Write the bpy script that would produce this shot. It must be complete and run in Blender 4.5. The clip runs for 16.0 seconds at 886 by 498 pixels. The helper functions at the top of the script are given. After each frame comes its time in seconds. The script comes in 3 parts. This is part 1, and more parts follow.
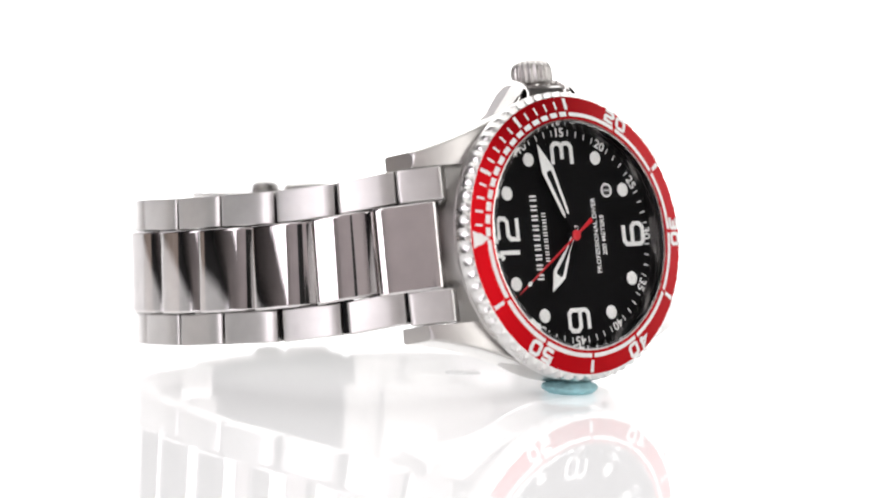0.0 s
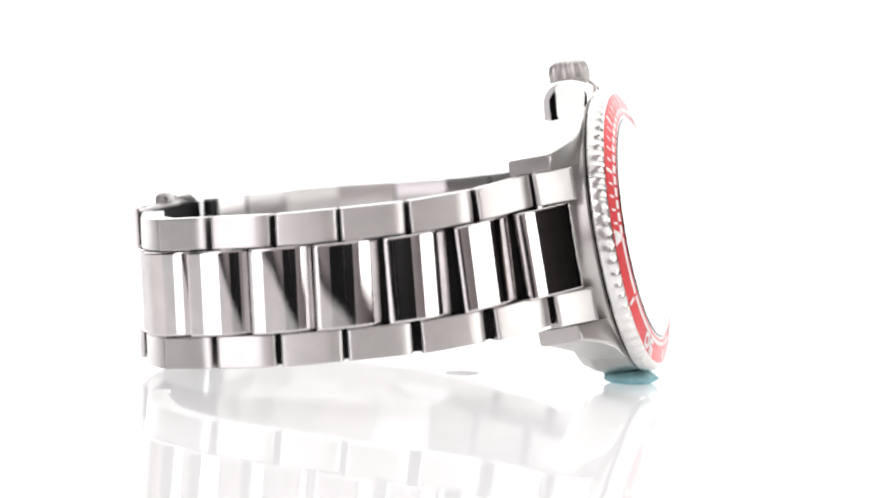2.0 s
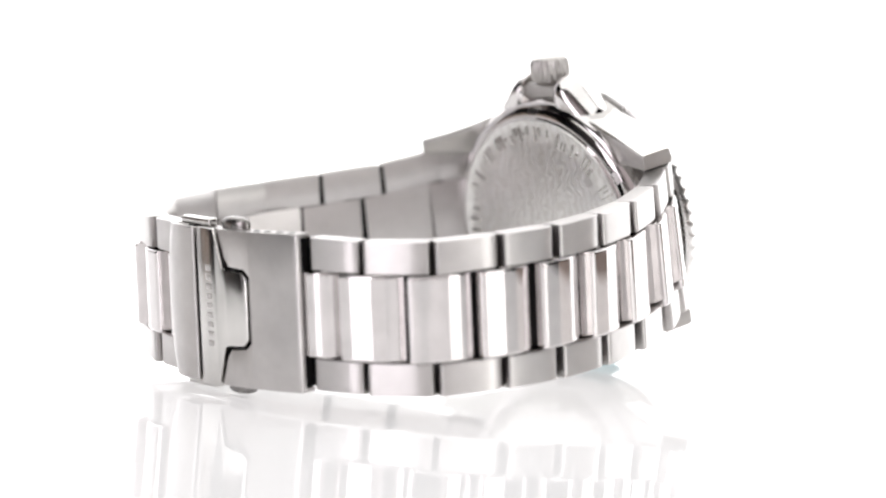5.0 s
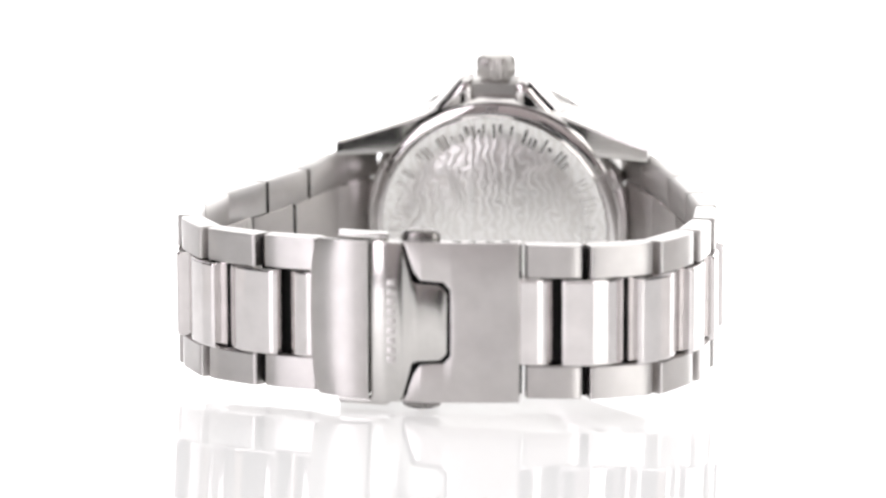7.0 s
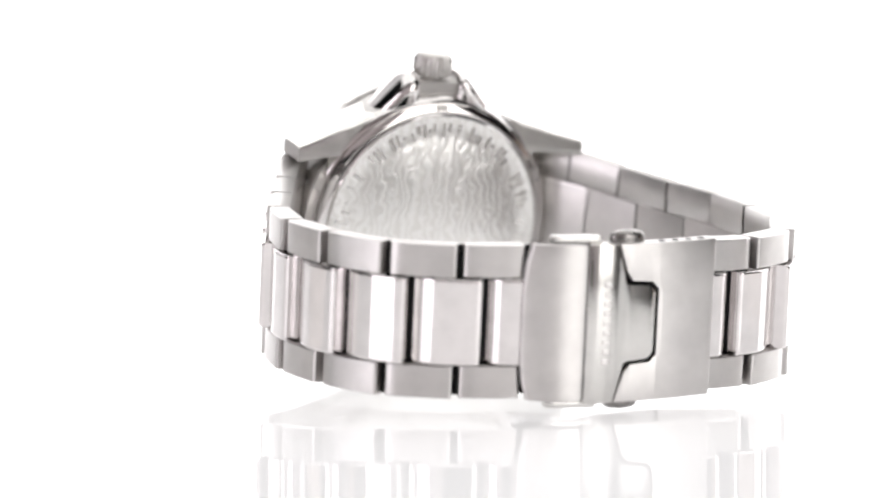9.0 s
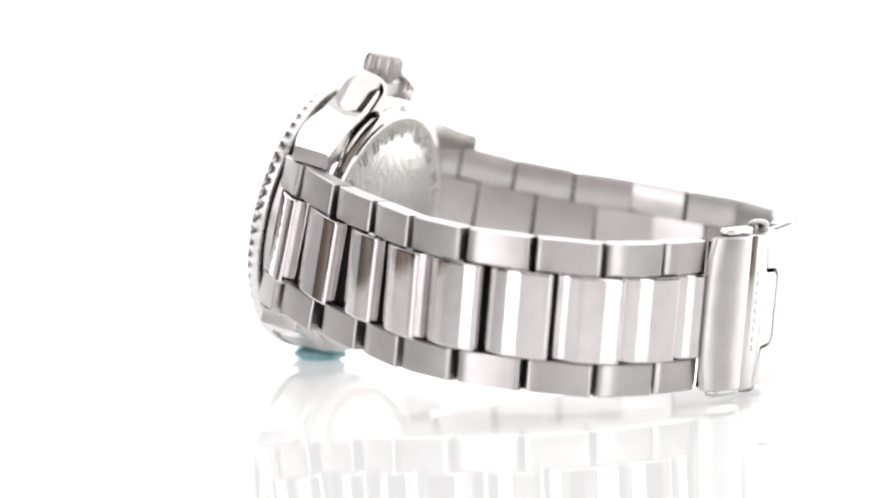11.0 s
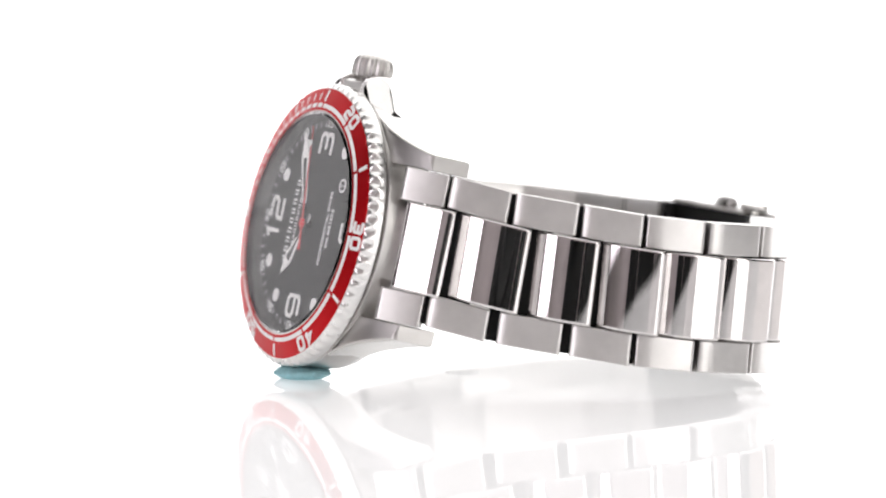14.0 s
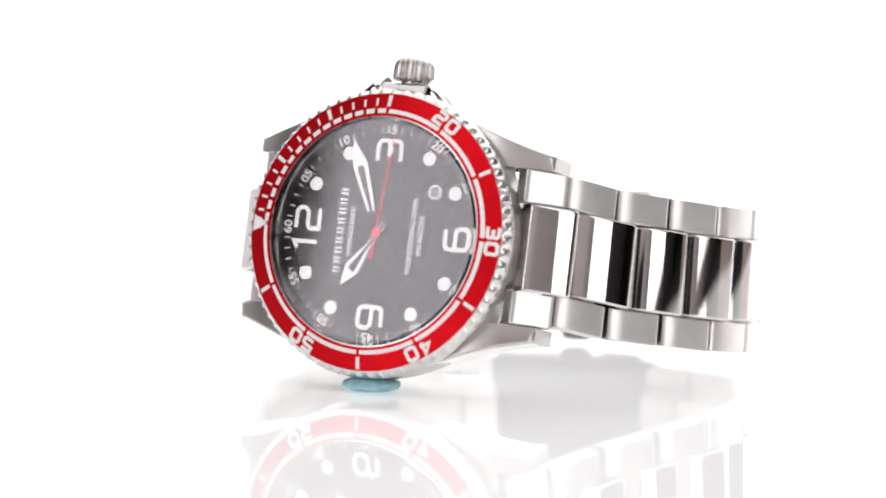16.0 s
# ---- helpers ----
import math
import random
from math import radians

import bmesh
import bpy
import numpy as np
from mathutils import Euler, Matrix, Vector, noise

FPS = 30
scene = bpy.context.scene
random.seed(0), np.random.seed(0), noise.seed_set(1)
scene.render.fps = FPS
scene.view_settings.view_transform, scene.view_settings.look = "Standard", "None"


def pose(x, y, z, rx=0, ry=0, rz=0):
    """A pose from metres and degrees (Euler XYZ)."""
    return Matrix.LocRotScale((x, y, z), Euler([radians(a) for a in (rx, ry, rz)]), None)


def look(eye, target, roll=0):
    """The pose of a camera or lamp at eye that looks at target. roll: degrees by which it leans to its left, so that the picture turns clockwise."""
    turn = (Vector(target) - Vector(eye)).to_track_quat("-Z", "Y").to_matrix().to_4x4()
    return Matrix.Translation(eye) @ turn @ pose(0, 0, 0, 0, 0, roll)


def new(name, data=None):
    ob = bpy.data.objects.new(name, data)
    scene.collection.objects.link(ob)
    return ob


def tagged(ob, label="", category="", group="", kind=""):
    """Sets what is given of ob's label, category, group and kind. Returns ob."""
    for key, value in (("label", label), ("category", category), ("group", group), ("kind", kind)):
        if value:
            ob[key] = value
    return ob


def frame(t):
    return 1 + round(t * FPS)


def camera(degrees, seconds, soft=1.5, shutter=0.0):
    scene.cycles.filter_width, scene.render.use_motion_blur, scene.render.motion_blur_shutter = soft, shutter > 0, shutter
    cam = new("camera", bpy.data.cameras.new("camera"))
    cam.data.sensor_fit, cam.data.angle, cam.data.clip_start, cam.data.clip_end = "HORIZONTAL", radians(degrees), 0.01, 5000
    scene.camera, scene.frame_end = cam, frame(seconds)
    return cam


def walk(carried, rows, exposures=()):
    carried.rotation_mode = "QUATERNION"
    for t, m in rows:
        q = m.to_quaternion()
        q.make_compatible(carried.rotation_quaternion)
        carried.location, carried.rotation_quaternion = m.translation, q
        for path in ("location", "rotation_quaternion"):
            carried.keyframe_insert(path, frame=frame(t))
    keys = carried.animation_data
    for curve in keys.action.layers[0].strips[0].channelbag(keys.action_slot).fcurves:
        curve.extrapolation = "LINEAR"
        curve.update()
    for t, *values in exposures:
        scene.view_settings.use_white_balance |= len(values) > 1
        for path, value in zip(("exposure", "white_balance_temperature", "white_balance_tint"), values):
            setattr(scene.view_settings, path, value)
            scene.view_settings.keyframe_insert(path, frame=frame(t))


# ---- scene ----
MM = 0.001

# ---- camera: on a tripod, it stands still ----
cam = camera(12.79, 16.0, 2.0)
EYE = Vector((0.0, -0.58696, 0.0735))
YAW, PITCH = -0.00579, 0.09336
AHEAD = Vector((math.sin(YAW) * math.cos(PITCH), math.cos(YAW) * math.cos(PITCH), -math.sin(PITCH)))
CAM_POSE = look(EYE, EYE + AHEAD, 1.20)
walk(cam, [(0.0, CAM_POSE), (16.0, CAM_POSE)])
cam.data.dof.use_dof = True
cam.data.dof.focus_distance = 0.570
cam.data.dof.aperture_fstop = 14.0

# ---- light: a white photo table with softboxes in a dim studio ----
world = bpy.data.worlds.new("studio")
scene.world = world
world.use_nodes = True
world.node_tree.nodes["Background"].inputs[0].default_value = (1, 0.99, 0.98, 1)
world.node_tree.nodes["Background"].inputs[1].default_value = 0.05


def softbox(name, eye, target, sx, sy, watts, colour=(1, 1, 1)):
    lamp = bpy.data.lights.new(name, "AREA")
    lamp.shape, lamp.size, lamp.size_y, lamp.energy, lamp.color = "RECTANGLE", sx, sy, watts, colour
    ob = new(name, lamp)
    ob.matrix_world = look(eye, target)
    return ob


softbox("softbox_top", (0, 0.15, 0.95), (0, 0.1, 0), 1.3, 1.3, 8.0, (1, 0.985, 0.97))
softbox("softbox_left", (-0.62, -0.66, 0.43), (0, 0, 0.43), 0.40, 0.80, 3.2, (1, 0.94, 1))
softbox("softbox_right", (0.68, -0.60, 0.42), (0, 0, 0.42), 0.44, 0.82, 3.1, (1, 0.98, 0.96))
scene.view_settings.exposure = 0.0


# ---- materials ----
def material(name):
    m = bpy.data.materials.new(name)
    m.use_nodes = True
    return m, m.node_tree.nodes, m.node_tree.links, m.node_tree.nodes["Principled BSDF"]


def ramp(nodes, links, fac, stops):
    r = nodes.new("ShaderNodeValToRGB")
    r.color_ramp.elements[0].position, r.color_ramp.elements[0].color = stops[0][0], (*stops[0][1], 1)
    r.color_ramp.elements[1].position, r.color_ramp.elements[1].color = stops[-1][0], (*stops[-1][1], 1)
    for p, c in stops[1:-1]:
        e = r.color_ramp.elements.new(p)
        e.color = (*c, 1)
    links.new(fac, r.inputs[0])
    return r.outputs[0]


def grain(nodes, links, scale, stretch=(1, 1, 1), detail=4.0, rough=0.55):
    co = nodes.new("ShaderNodeTexCoord")
    mp = nodes.new("ShaderNodeMapping")
    mp.inputs["Scale"].default_value = stretch
    links.new(co.outputs["Object"], mp.inputs[0])
    n = nodes.new("ShaderNodeTexNoise")
    n.inputs["Scale"].default_value, n.inputs["Detail"].default_value, n.inputs["Roughness"].default_value = scale, detail, rough
    links.new(mp.outputs[0], n.inputs["Vector"])
    return n.outputs[0]


def tangent(nodes, links, way):
    """A direction along which brushed metal spreads its reflections: fixed, or outwards from the axis."""
    tr = nodes.new("ShaderNodeVectorTransform")
    tr.vector_type, tr.convert_from, tr.convert_to = "VECTOR", "OBJECT", "WORLD"
    if way == "radial":
        co = nodes.new("ShaderNodeTexCoord")
        mul = nodes.new("ShaderNodeVectorMath")
        mul.operation = "MULTIPLY"
        mul.inputs[1].default_value = (1000, 1000, 0)
        links.new(co.outputs["Object"], mul.inputs[0])
        nrm = nodes.new("ShaderNodeVectorMath")
        nrm.operation = "NORMALIZE"
        links.new(mul.outputs[0], nrm.inputs[0])
        links.new(nrm.outputs[0], tr.inputs[0])
    else:
        tr.inputs[0].default_value = way
    return tr.outputs[0]


def steel(name, base, rough_lo, rough_hi, scale, stretch, bump, way=None, spread=0.75):
    """Stainless steel: metal with fine lines (stretch gives their way), cloudy wear and slight relief."""
    m, nodes, links, b = material(name)
    fine = grain(nodes, links, scale, stretch, 6.0, 0.6)
    cloud = grain(nodes, links, 260.0, (1, 1, 1), 3.0)
    b.inputs["Metallic"].default_value = 1.0
    lo = [c * 0.90 for c in base]
    links.new(ramp(nodes, links, cloud, [(0.3, lo), (0.7, base)]), b.inputs["Base Color"])
    mr = nodes.new("ShaderNodeMapRange")
    mr.inputs["To Min"].default_value, mr.inputs["To Max"].default_value = rough_lo, rough_hi
    links.new(fine, mr.inputs["Value"])
    links.new(mr.outputs[0], b.inputs["Roughness"])
    if way:
        b.inputs["Anisotropic"].default_value = spread
        links.new(tangent(nodes, links, way), b.inputs["Tangent"])
    if bump:
        bp = nodes.new("ShaderNodeBump")
        bp.inputs["Strength"].default_value, bp.inputs["Distance"].default_value = bump, 0.00003
        links.new(fine, bp.inputs["Height"])
        links.new(bp.outputs[0], b.inputs["Normal"])
    return m


def plain(name, colour, rough, metal=0.0, spread=0.12, scale=900.0, bump=0.0, coat=0.0):
    m, nodes, links, b = material(name)
    n = grain(nodes, links, scale, (1, 1, 1), 5.0)
    lo = [c * (1 - spread) for c in colour]
    hi = [min(1, c * (1 + spread)) for c in colour]
    links.new(ramp(nodes, links, n, [(0.3, lo), (0.7, hi)]), b.inputs["Base Color"])
    b.inputs["Roughness"].default_value, b.inputs["Metallic"].default_value = rough, metal
    b.inputs["Coat Weight"].default_value = coat
    b.inputs["Coat Roughness"].default_value = 0.08
    if bump:
        bp = nodes.new("ShaderNodeBump")
        bp.inputs["Strength"].default_value, bp.inputs["Distance"].default_value = bump, 0.0002
        links.new(n, bp.inputs["Height"])
        links.new(bp.outputs[0], b.inputs["Normal"])
    return m


BRUSHED = steel("brushed_steel", (0.685, 0.667, 0.655), 0.34, 0.46, 500.0, (1.0, 14.0, 1.0), 0.12, (0, 1, 0))
BRUSHED_CASE = steel("brushed_case_steel", (0.56, 0.545, 0.53), 0.26, 0.36, 500.0, (1.0, 1.0, 12.0), 0.05, (0, 0, 1))
POLISHED = steel("polished_steel", (0.73, 0.71, 0.70), 0.03, 0.06, 700.0, (1, 1, 1), 0.0)
LINK_STEEL = steel("polished_link_steel", (0.71, 0.685, 0.68), 0.012, 0.035, 700.0, (1, 1, 1), 0.0)
CROWN_STEEL = steel("crown_steel", (0.62, 0.60, 0.58), 0.30, 0.40, 700.0, (1, 1, 1), 0.0)
SATIN = steel("satin_steel", (0.66, 0.65, 0.63), 0.14, 0.22, 700.0, (1, 1, 1), 0.0)
DARK_STEEL = steel("dark_steel", (0.30, 0.29, 0.28), 0.2, 0.35, 700.0, (1, 1, 1), 0.0)
BEZEL_STEEL = steel("bezel_steel", (0.76, 0.75, 0.735), 0.24, 0.32, 700.0, (1, 1, 1), 0.0)
# ring steel, its colour darkened to stand for the black dial's reflection
REHAUT = steel("steel_with_dark_reflection", (0.20, 0.19, 0.19), 0.10, 0.16, 700.0, (1, 1, 1), 0.0)
RED = steel("red_anodised_aluminium", (0.54, 0.0015, 0.007), 0.30, 0.40, 900.0, (1, 1, 1), 0.05, "radial", 0.8)
RED.node_tree.nodes["Principled BSDF"].inputs["Metallic"].default_value = 0.72
RED.node_tree.nodes["Principled BSDF"].inputs["Specular IOR Level"].default_value = 0.2
WHITE_PAINT = plain("white_print", (0.80, 0.80, 0.79), 0.45, 0.0, 0.05)
LUME = plain("white_lume", (0.82, 0.82, 0.80), 0.5, 0.0, 0.05)
BLACK_DIAL = plain("black_dial_lacquer", (0.004, 0.0036, 0.004), 0.55, 0.0, 0.3, 2500.0)
BLACK_DIAL.node_tree.nodes["Principled BSDF"].inputs["Specular IOR Level"].default_value = 0.06
GREY_PRINT = plain("grey_print", (0.42, 0.42, 0.42), 0.5)
RED_LACQUER = plain("red_lacquer", (0.62, 0.01, 0.02), 0.35)
PUTTY = plain("teal_putty", (0.30, 0.55, 0.59), 0.6, 0.0, 0.2, 700.0, 0.5)
# shade painted black for gaps, joints and holes; the pinion is plain black
SHADE_BLACK = plain("shade_black", (0.006, 0.006, 0.006), 0.6)
SHADE_BLACK.node_tree.nodes["Principled BSDF"].inputs["Specular IOR Level"].default_value = 0.1


def engraved_steel():
    """Case back: sand-blasted and deeply engraved in wavy ridges."""
    m, nodes, links, b = material("engraved_steel")
    b.inputs["Metallic"].default_value, b.inputs["Roughness"].default_value = 1.0, 0.36
    co = nodes.new("ShaderNodeTexCoord")
    w = nodes.new("ShaderNodeTexWave")
    w.inputs["Scale"].default_value, w.inputs["Distortion"].default_value = 230.0, 12.0
    w.inputs["Detail"].default_value, w.inputs["Detail Scale"].default_value = 2.0, 1.6
    links.new(co.outputs["Object"], w.inputs["Vector"])
    links.new(ramp(nodes, links, w.outputs["Fac"], [(0.25, (0.82, 0.81, 0.785)), (0.6, (0.91, 0.905, 0.89))]), b.inputs["Base Color"])
    bp = nodes.new("ShaderNodeBump")
    bp.inputs["Strength"].default_value, bp.inputs["Distance"].default_value = 0.22, 0.0003
    links.new(w.outputs["Fac"], bp.inputs["Height"])
    links.new(bp.outputs[0], b.inputs["Normal"])
    return m


ENGRAVED = engraved_steel()


def crystal_glass():
    m, nodes, links, b = material("crystal_glass")
    b.inputs["Base Color"].default_value = (1, 1, 1, 1)
    b.inputs["Roughness"].default_value, b.inputs["IOR"].default_value = 0.0, 1.55
    b.inputs["Transmission Weight"].default_value = 1.0
    return m


CRYSTAL = crystal_glass()


def table_acrylic():
    """Glossy white acrylic of the photo table, with a faint cloudiness."""
    m, nodes, links, b = material("white_acrylic")
    n = grain(nodes, links, 14.0, (1, 1, 1), 4.0)
    links.new(ramp(nodes, links, n, [(0.3, (0.87, 0.87, 0.875)), (0.7, (0.90, 0.90, 0.905))]), b.inputs["Base Color"])
    b.inputs["Roughness"].default_value = 0.03
    b.inputs["IOR"].default_value = 1.49
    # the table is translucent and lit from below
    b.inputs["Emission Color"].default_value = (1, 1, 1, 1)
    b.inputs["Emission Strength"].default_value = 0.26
    b.inputs["Specular IOR Level"].default_value = 0.30
    return m


ACRYLIC = table_acrylic()


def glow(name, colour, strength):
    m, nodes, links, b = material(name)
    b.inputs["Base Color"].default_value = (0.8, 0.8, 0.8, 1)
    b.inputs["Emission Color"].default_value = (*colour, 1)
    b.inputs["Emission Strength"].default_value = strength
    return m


# the backdrop's own emission stands in for lamps that light it
BACKDROP_GLOW = glow("glowing_white_backdrop", (1, 1, 1), 1.5)
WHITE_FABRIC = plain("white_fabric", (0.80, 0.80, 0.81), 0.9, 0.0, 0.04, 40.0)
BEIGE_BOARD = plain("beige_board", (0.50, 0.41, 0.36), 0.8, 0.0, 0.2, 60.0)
BLACK_CLOTH = plain("black_cloth", (0.018, 0.018, 0.019), 0.9, 0.0, 0.3, 300.0)
SIDE_WALL = plain("dark_warm_side_wall", (0.06, 0.053, 0.05), 0.8, 0.0, 0.08, 3.0)
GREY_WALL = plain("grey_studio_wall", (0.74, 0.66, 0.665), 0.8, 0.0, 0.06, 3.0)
BLACK_PLASTIC = plain("black_textured_plastic", (0.012, 0.012, 0.012), 0.5, 0.0, 0.3, 2000.0)
CAP_PLASTIC = plain("pale_grey_plastic", (0.82, 0.825, 0.83), 0.5, 0.0, 0.08)
STUDIO_WALL = plain("dark_studio_wall", (0.10, 0.10, 0.10), 0.8, 0.0, 0.15, 6.0)


# ---- mesh helpers (all in millimetres, turned to metres in part()) ----
def part(name, bm, mat, parent=None, label="", smooth=40, m=None, weighted=False):
    """Links a bmesh as one mesh object under a thing or part. weighted: bevelled faces stay flat, with rounded edges between them."""
    bmesh.ops.recalc_face_normals(bm, faces=bm.faces)
    bmesh.ops.scale(bm, vec=(MM, MM, MM), verts=bm.verts)
    lim = radians(smooth)
    bm.normal_update()
    for f in bm.faces:
        f.smooth = True
    for e in bm.edges:
        e.smooth = len(e.link_faces) == 2 and e.calc_face_angle(0) < lim
    me = bpy.data.meshes.new(name)
    if weighted:
        for e in bm.edges:
            e.smooth = True
        bm.verts.index_update()
        soft = [[0.0, 0.0, 0.0] for v in bm.verts]
        for f in bm.faces:
            a = f.calc_area()
            for v in f.verts:
                for k in range(3):
                    soft[v.index][k] += f.normal[k] * a
        soft = [tuple(Vector(n).normalized()) for n in soft]
    bm.to_mesh(me)
    bm.free()
    if weighted:
        me.normals_split_custom_set_from_vertices(soft)
    me.materials.append(mat)
    ob = new(name, me)
    ob.parent = parent
    if m is not None:
        ob.matrix_basis = m
    if label:
        ob["label"] = label
    return ob


def clock(deg, r):
    """The place at a dial angle (clockwise from twelve); twelve lies at -x, three at +y."""
    a = radians(deg)
    return -math.cos(a) * r, math.sin(a) * r


def add_lathe(bm, profile, n=96, radius=None, close=True):
    """Turns a closed (r, z) profile about z; radius(a, r, z) may change r."""
    rings = []
    for k in range(n):
        a = 2 * math.pi * k / n
        ring = []
        for r, z in profile:
            rr = radius(a, r, z) if radius else r
            ring.append(bm.verts.new((math.cos(a) * rr, math.sin(a) * rr, z)))
        rings.append(ring)
    c = len(profile)
    for k in range(n):
        p, q = rings[k], rings[(k + 1) % n]
        for i in range(c if close else c - 1):
            j = (i + 1) % c
            bm.faces.new((p[i], q[i], q[j], p[j]))
    if not close:
        for i, z in ((0, 0), (c - 1, 1)):
            bm.faces.new([rings[k][i] for k in range(n)])
    return bm


def lathe(profile, n=96, radius=None, close=True):
    return add_lathe(bmesh.new(), profile, n, radius, close)


def add_loft(bm, sections):
    """Joins cross-sections with equal numbers of points, and caps both ends."""
    rows = [[bm.verts.new(p) for p in s] for s in sections]
    c = len(rows[0])
    for a, b in zip(rows, rows[1:]):
        for i in range(c):
            bm.faces.new((a[i], a[(i + 1) % c], b[(i + 1) % c], b[i]))
    bm.faces.new(rows[0][::-1])
    bm.faces.new(rows[-1])
    return bm


def bevel(bm, width, seg=2, angle=35):
    bmesh.ops.recalc_face_normals(bm, faces=bm.faces)
    bm.normal_update()
    edges = [e for e in bm.edges if len(e.link_faces) == 2 and e.calc_face_angle(0) > radians(angle)]
    bmesh.ops.bevel(bm, geom=edges, offset=width, segments=seg, affect="EDGES", clamp_overlap=True, profile=0.5)
    return bm


def slab(points, z0, z1):
    """A flat polygon with thickness."""
    bm = bmesh.new()
    return add_loft(bm, [[(x, y, z0) for x, y in points], [(x, y, z1) for x, y in points]])


def arc_slab(r0, r1, a0, a1, height, thick, lift=0.0):
    """A slab bounded by two arcs, lying on a surface height(r)."""
    bm = bmesh.new()
    n = max(1, int(abs(a1 - a0) / 3))
    secs = []
    for k in range(n + 1):
        a = a0 + (a1 - a0) * k / n
        (xa, ya), (xb, yb) = clock(a, r0), clock(a, r1)
        za, zb = height(r0) + lift, height(r1) + lift
        secs.append([(xa, ya, za - thick), (xb, yb, zb - thick), (xb, yb, zb), (xa, ya, za)])
    return add_loft(bm, secs)


def text_bmesh(body, size, thick=0.06, squeeze=1.0, bold=0.0):
    """Lettering with thickness in the built-in font, centred at the origin, in millimetres."""
    cu = bpy.data.curves.new("lettering", "FONT")
    cu.body, cu.size, cu.align_x, cu.align_y = body, size, "CENTER", "CENTER"
    cu.extrude, cu.resolution_u, cu.offset = thick / 2, 4, bold
    ob = bpy.data.objects.new("lettering", cu)
    me = bpy.data.meshes.new_from_object(ob)
    bm = bmesh.new()
    bm.from_mesh(me)
    xs, ys = [v.co.x for v in bm.verts], [v.co.y for v in bm.verts]
    cx, cy = (min(xs) + max(xs)) / 2, (min(ys) + max(ys)) / 2
    for v in bm.verts:
        v.co.x, v.co.y = (v.co.x - cx) * squeeze, v.co.y - cy
    bpy.data.objects.remove(ob)
    bpy.data.curves.remove(cu)
    bpy.data.meshes.remove(me)
    return bm


GLYPHS = {
    "1": [[(0.62, 0), (0.62, 1), (0.30, 0.84)]],
    "2": [[(0, 1), (0.82, 1), (1, 0.86), (1, 0.64), (0.82, 0.5), (0.18, 0.5), (0, 0.36), (0, 0), (1, 0)]],
    "3": [[(0, 1), (0.82, 1), (1, 0.86), (1, 0.64), (0.86, 0.5), (0.25, 0.5)], [(0.86, 0.5), (1, 0.36), (1, 0.14), (0.82, 0), (0, 0)]],
    "4": [[(0.72, 0), (0.72, 1), (0, 0.3), (1, 0.3)]],
    "5": [[(1, 1), (0, 1), (0, 0.56), (0.82, 0.56), (1, 0.42), (1, 0.14), (0.82, 0), (0, 0)]],
    "6": [[(0.92, 1), (0.18, 1), (0, 0.86), (0, 0.14), (0.18, 0), (0.82, 0), (1, 0.14), (1, 0.42), (0.82, 0.56), (0, 0.56)]],
    "9": [[(0.08, 0), (0.82, 0), (1, 0.14), (1, 0.86), (0.82, 1), (0.18, 1), (0, 0.86), (0, 0.58), (0.18, 0.44), (1, 0.44)]],
    "0": [[(0.18, 0), (0.82, 0), (1, 0.14), (1, 0.86), (0.82, 1), (0.18, 1), (0, 0.86), (0, 0.14), (0.18, 0), (0.5, 0)]],
}


def numeral_bmesh(text, w, h, gap, pen, thick):
    """Squared numerals with an even pen width, centred at the origin."""
    bm = bmesh.new()
    wide = sum(w * (0.62 if c == "1" else 1) for c in text) + gap * (len(text) - 1)
    x0 = -wide / 2
    for c in text:
        cw = w * (0.62 if c == "1" else 1)
        off = -0.30 * w if c == "1" else 0.0
        for path in GLYPHS[c]:
            pts = [Vector((x0 + off + x * w, (y - 0.5) * h)) for x, y in path]
            sides = []
            for i, p in enumerate(pts):
                a = (p - pts[i - 1]).normalized() if i else (pts[1] - p).normalized()
                b = (pts[i + 1] - p).normalized() if i + 1 < len(pts) else a
                n = Vector((-a.y - b.y, a.x + b.x)).normalized()
                k = pen / 2 / max(0.5, n.dot(Vector((-a.y, a.x))))
                sides.append((p + n * k, p - n * k))
            add_loft(bm, [[(l.x, l.y, -thick / 2), (r.x, r.y, -thick / 2), (r.x, r.y, thick / 2), (l.x, l.y, thick / 2)] for l, r in sides])
        x0 += cw + gap
    return bm


def place(bm, x, y, turn, height=None, lift=0.0):
    """Turns a flat bmesh by degrees about z, moves it, and lays it on height(r)."""
    rot = Matrix.Rotation(radians(turn), 4, "Z")
    for v in bm.verts:
        z = v.co.z
        p = rot @ Vector((v.co.x, v.co.y, 0))
        p.x, p.y = p.x + x, p.y + y
        p.z = z + lift + (height(math.hypot(p.x, p.y)) if height else 0)
        v.co = p
    return bm


# ---- the studio ----
def sheet(name, rows, mat, label, category, smooth=True):
    bm = bmesh.new()
    vs = [[bm.verts.new(p) for p in r] for r in rows]
    for a, b in zip(vs, vs[1:]):
        for i in range(len(a) - 1):
            bm.faces.new((a[i], a[i + 1], b[i + 1], b[i]))
    for f in bm.faces:
        f.smooth = smooth
    me = bpy.data.meshes.new(name)
    bm.to_mesh(me)
    bm.free()
    me.materials.append(mat)
    return tagged(new(name, me), label, category, "", "structure")


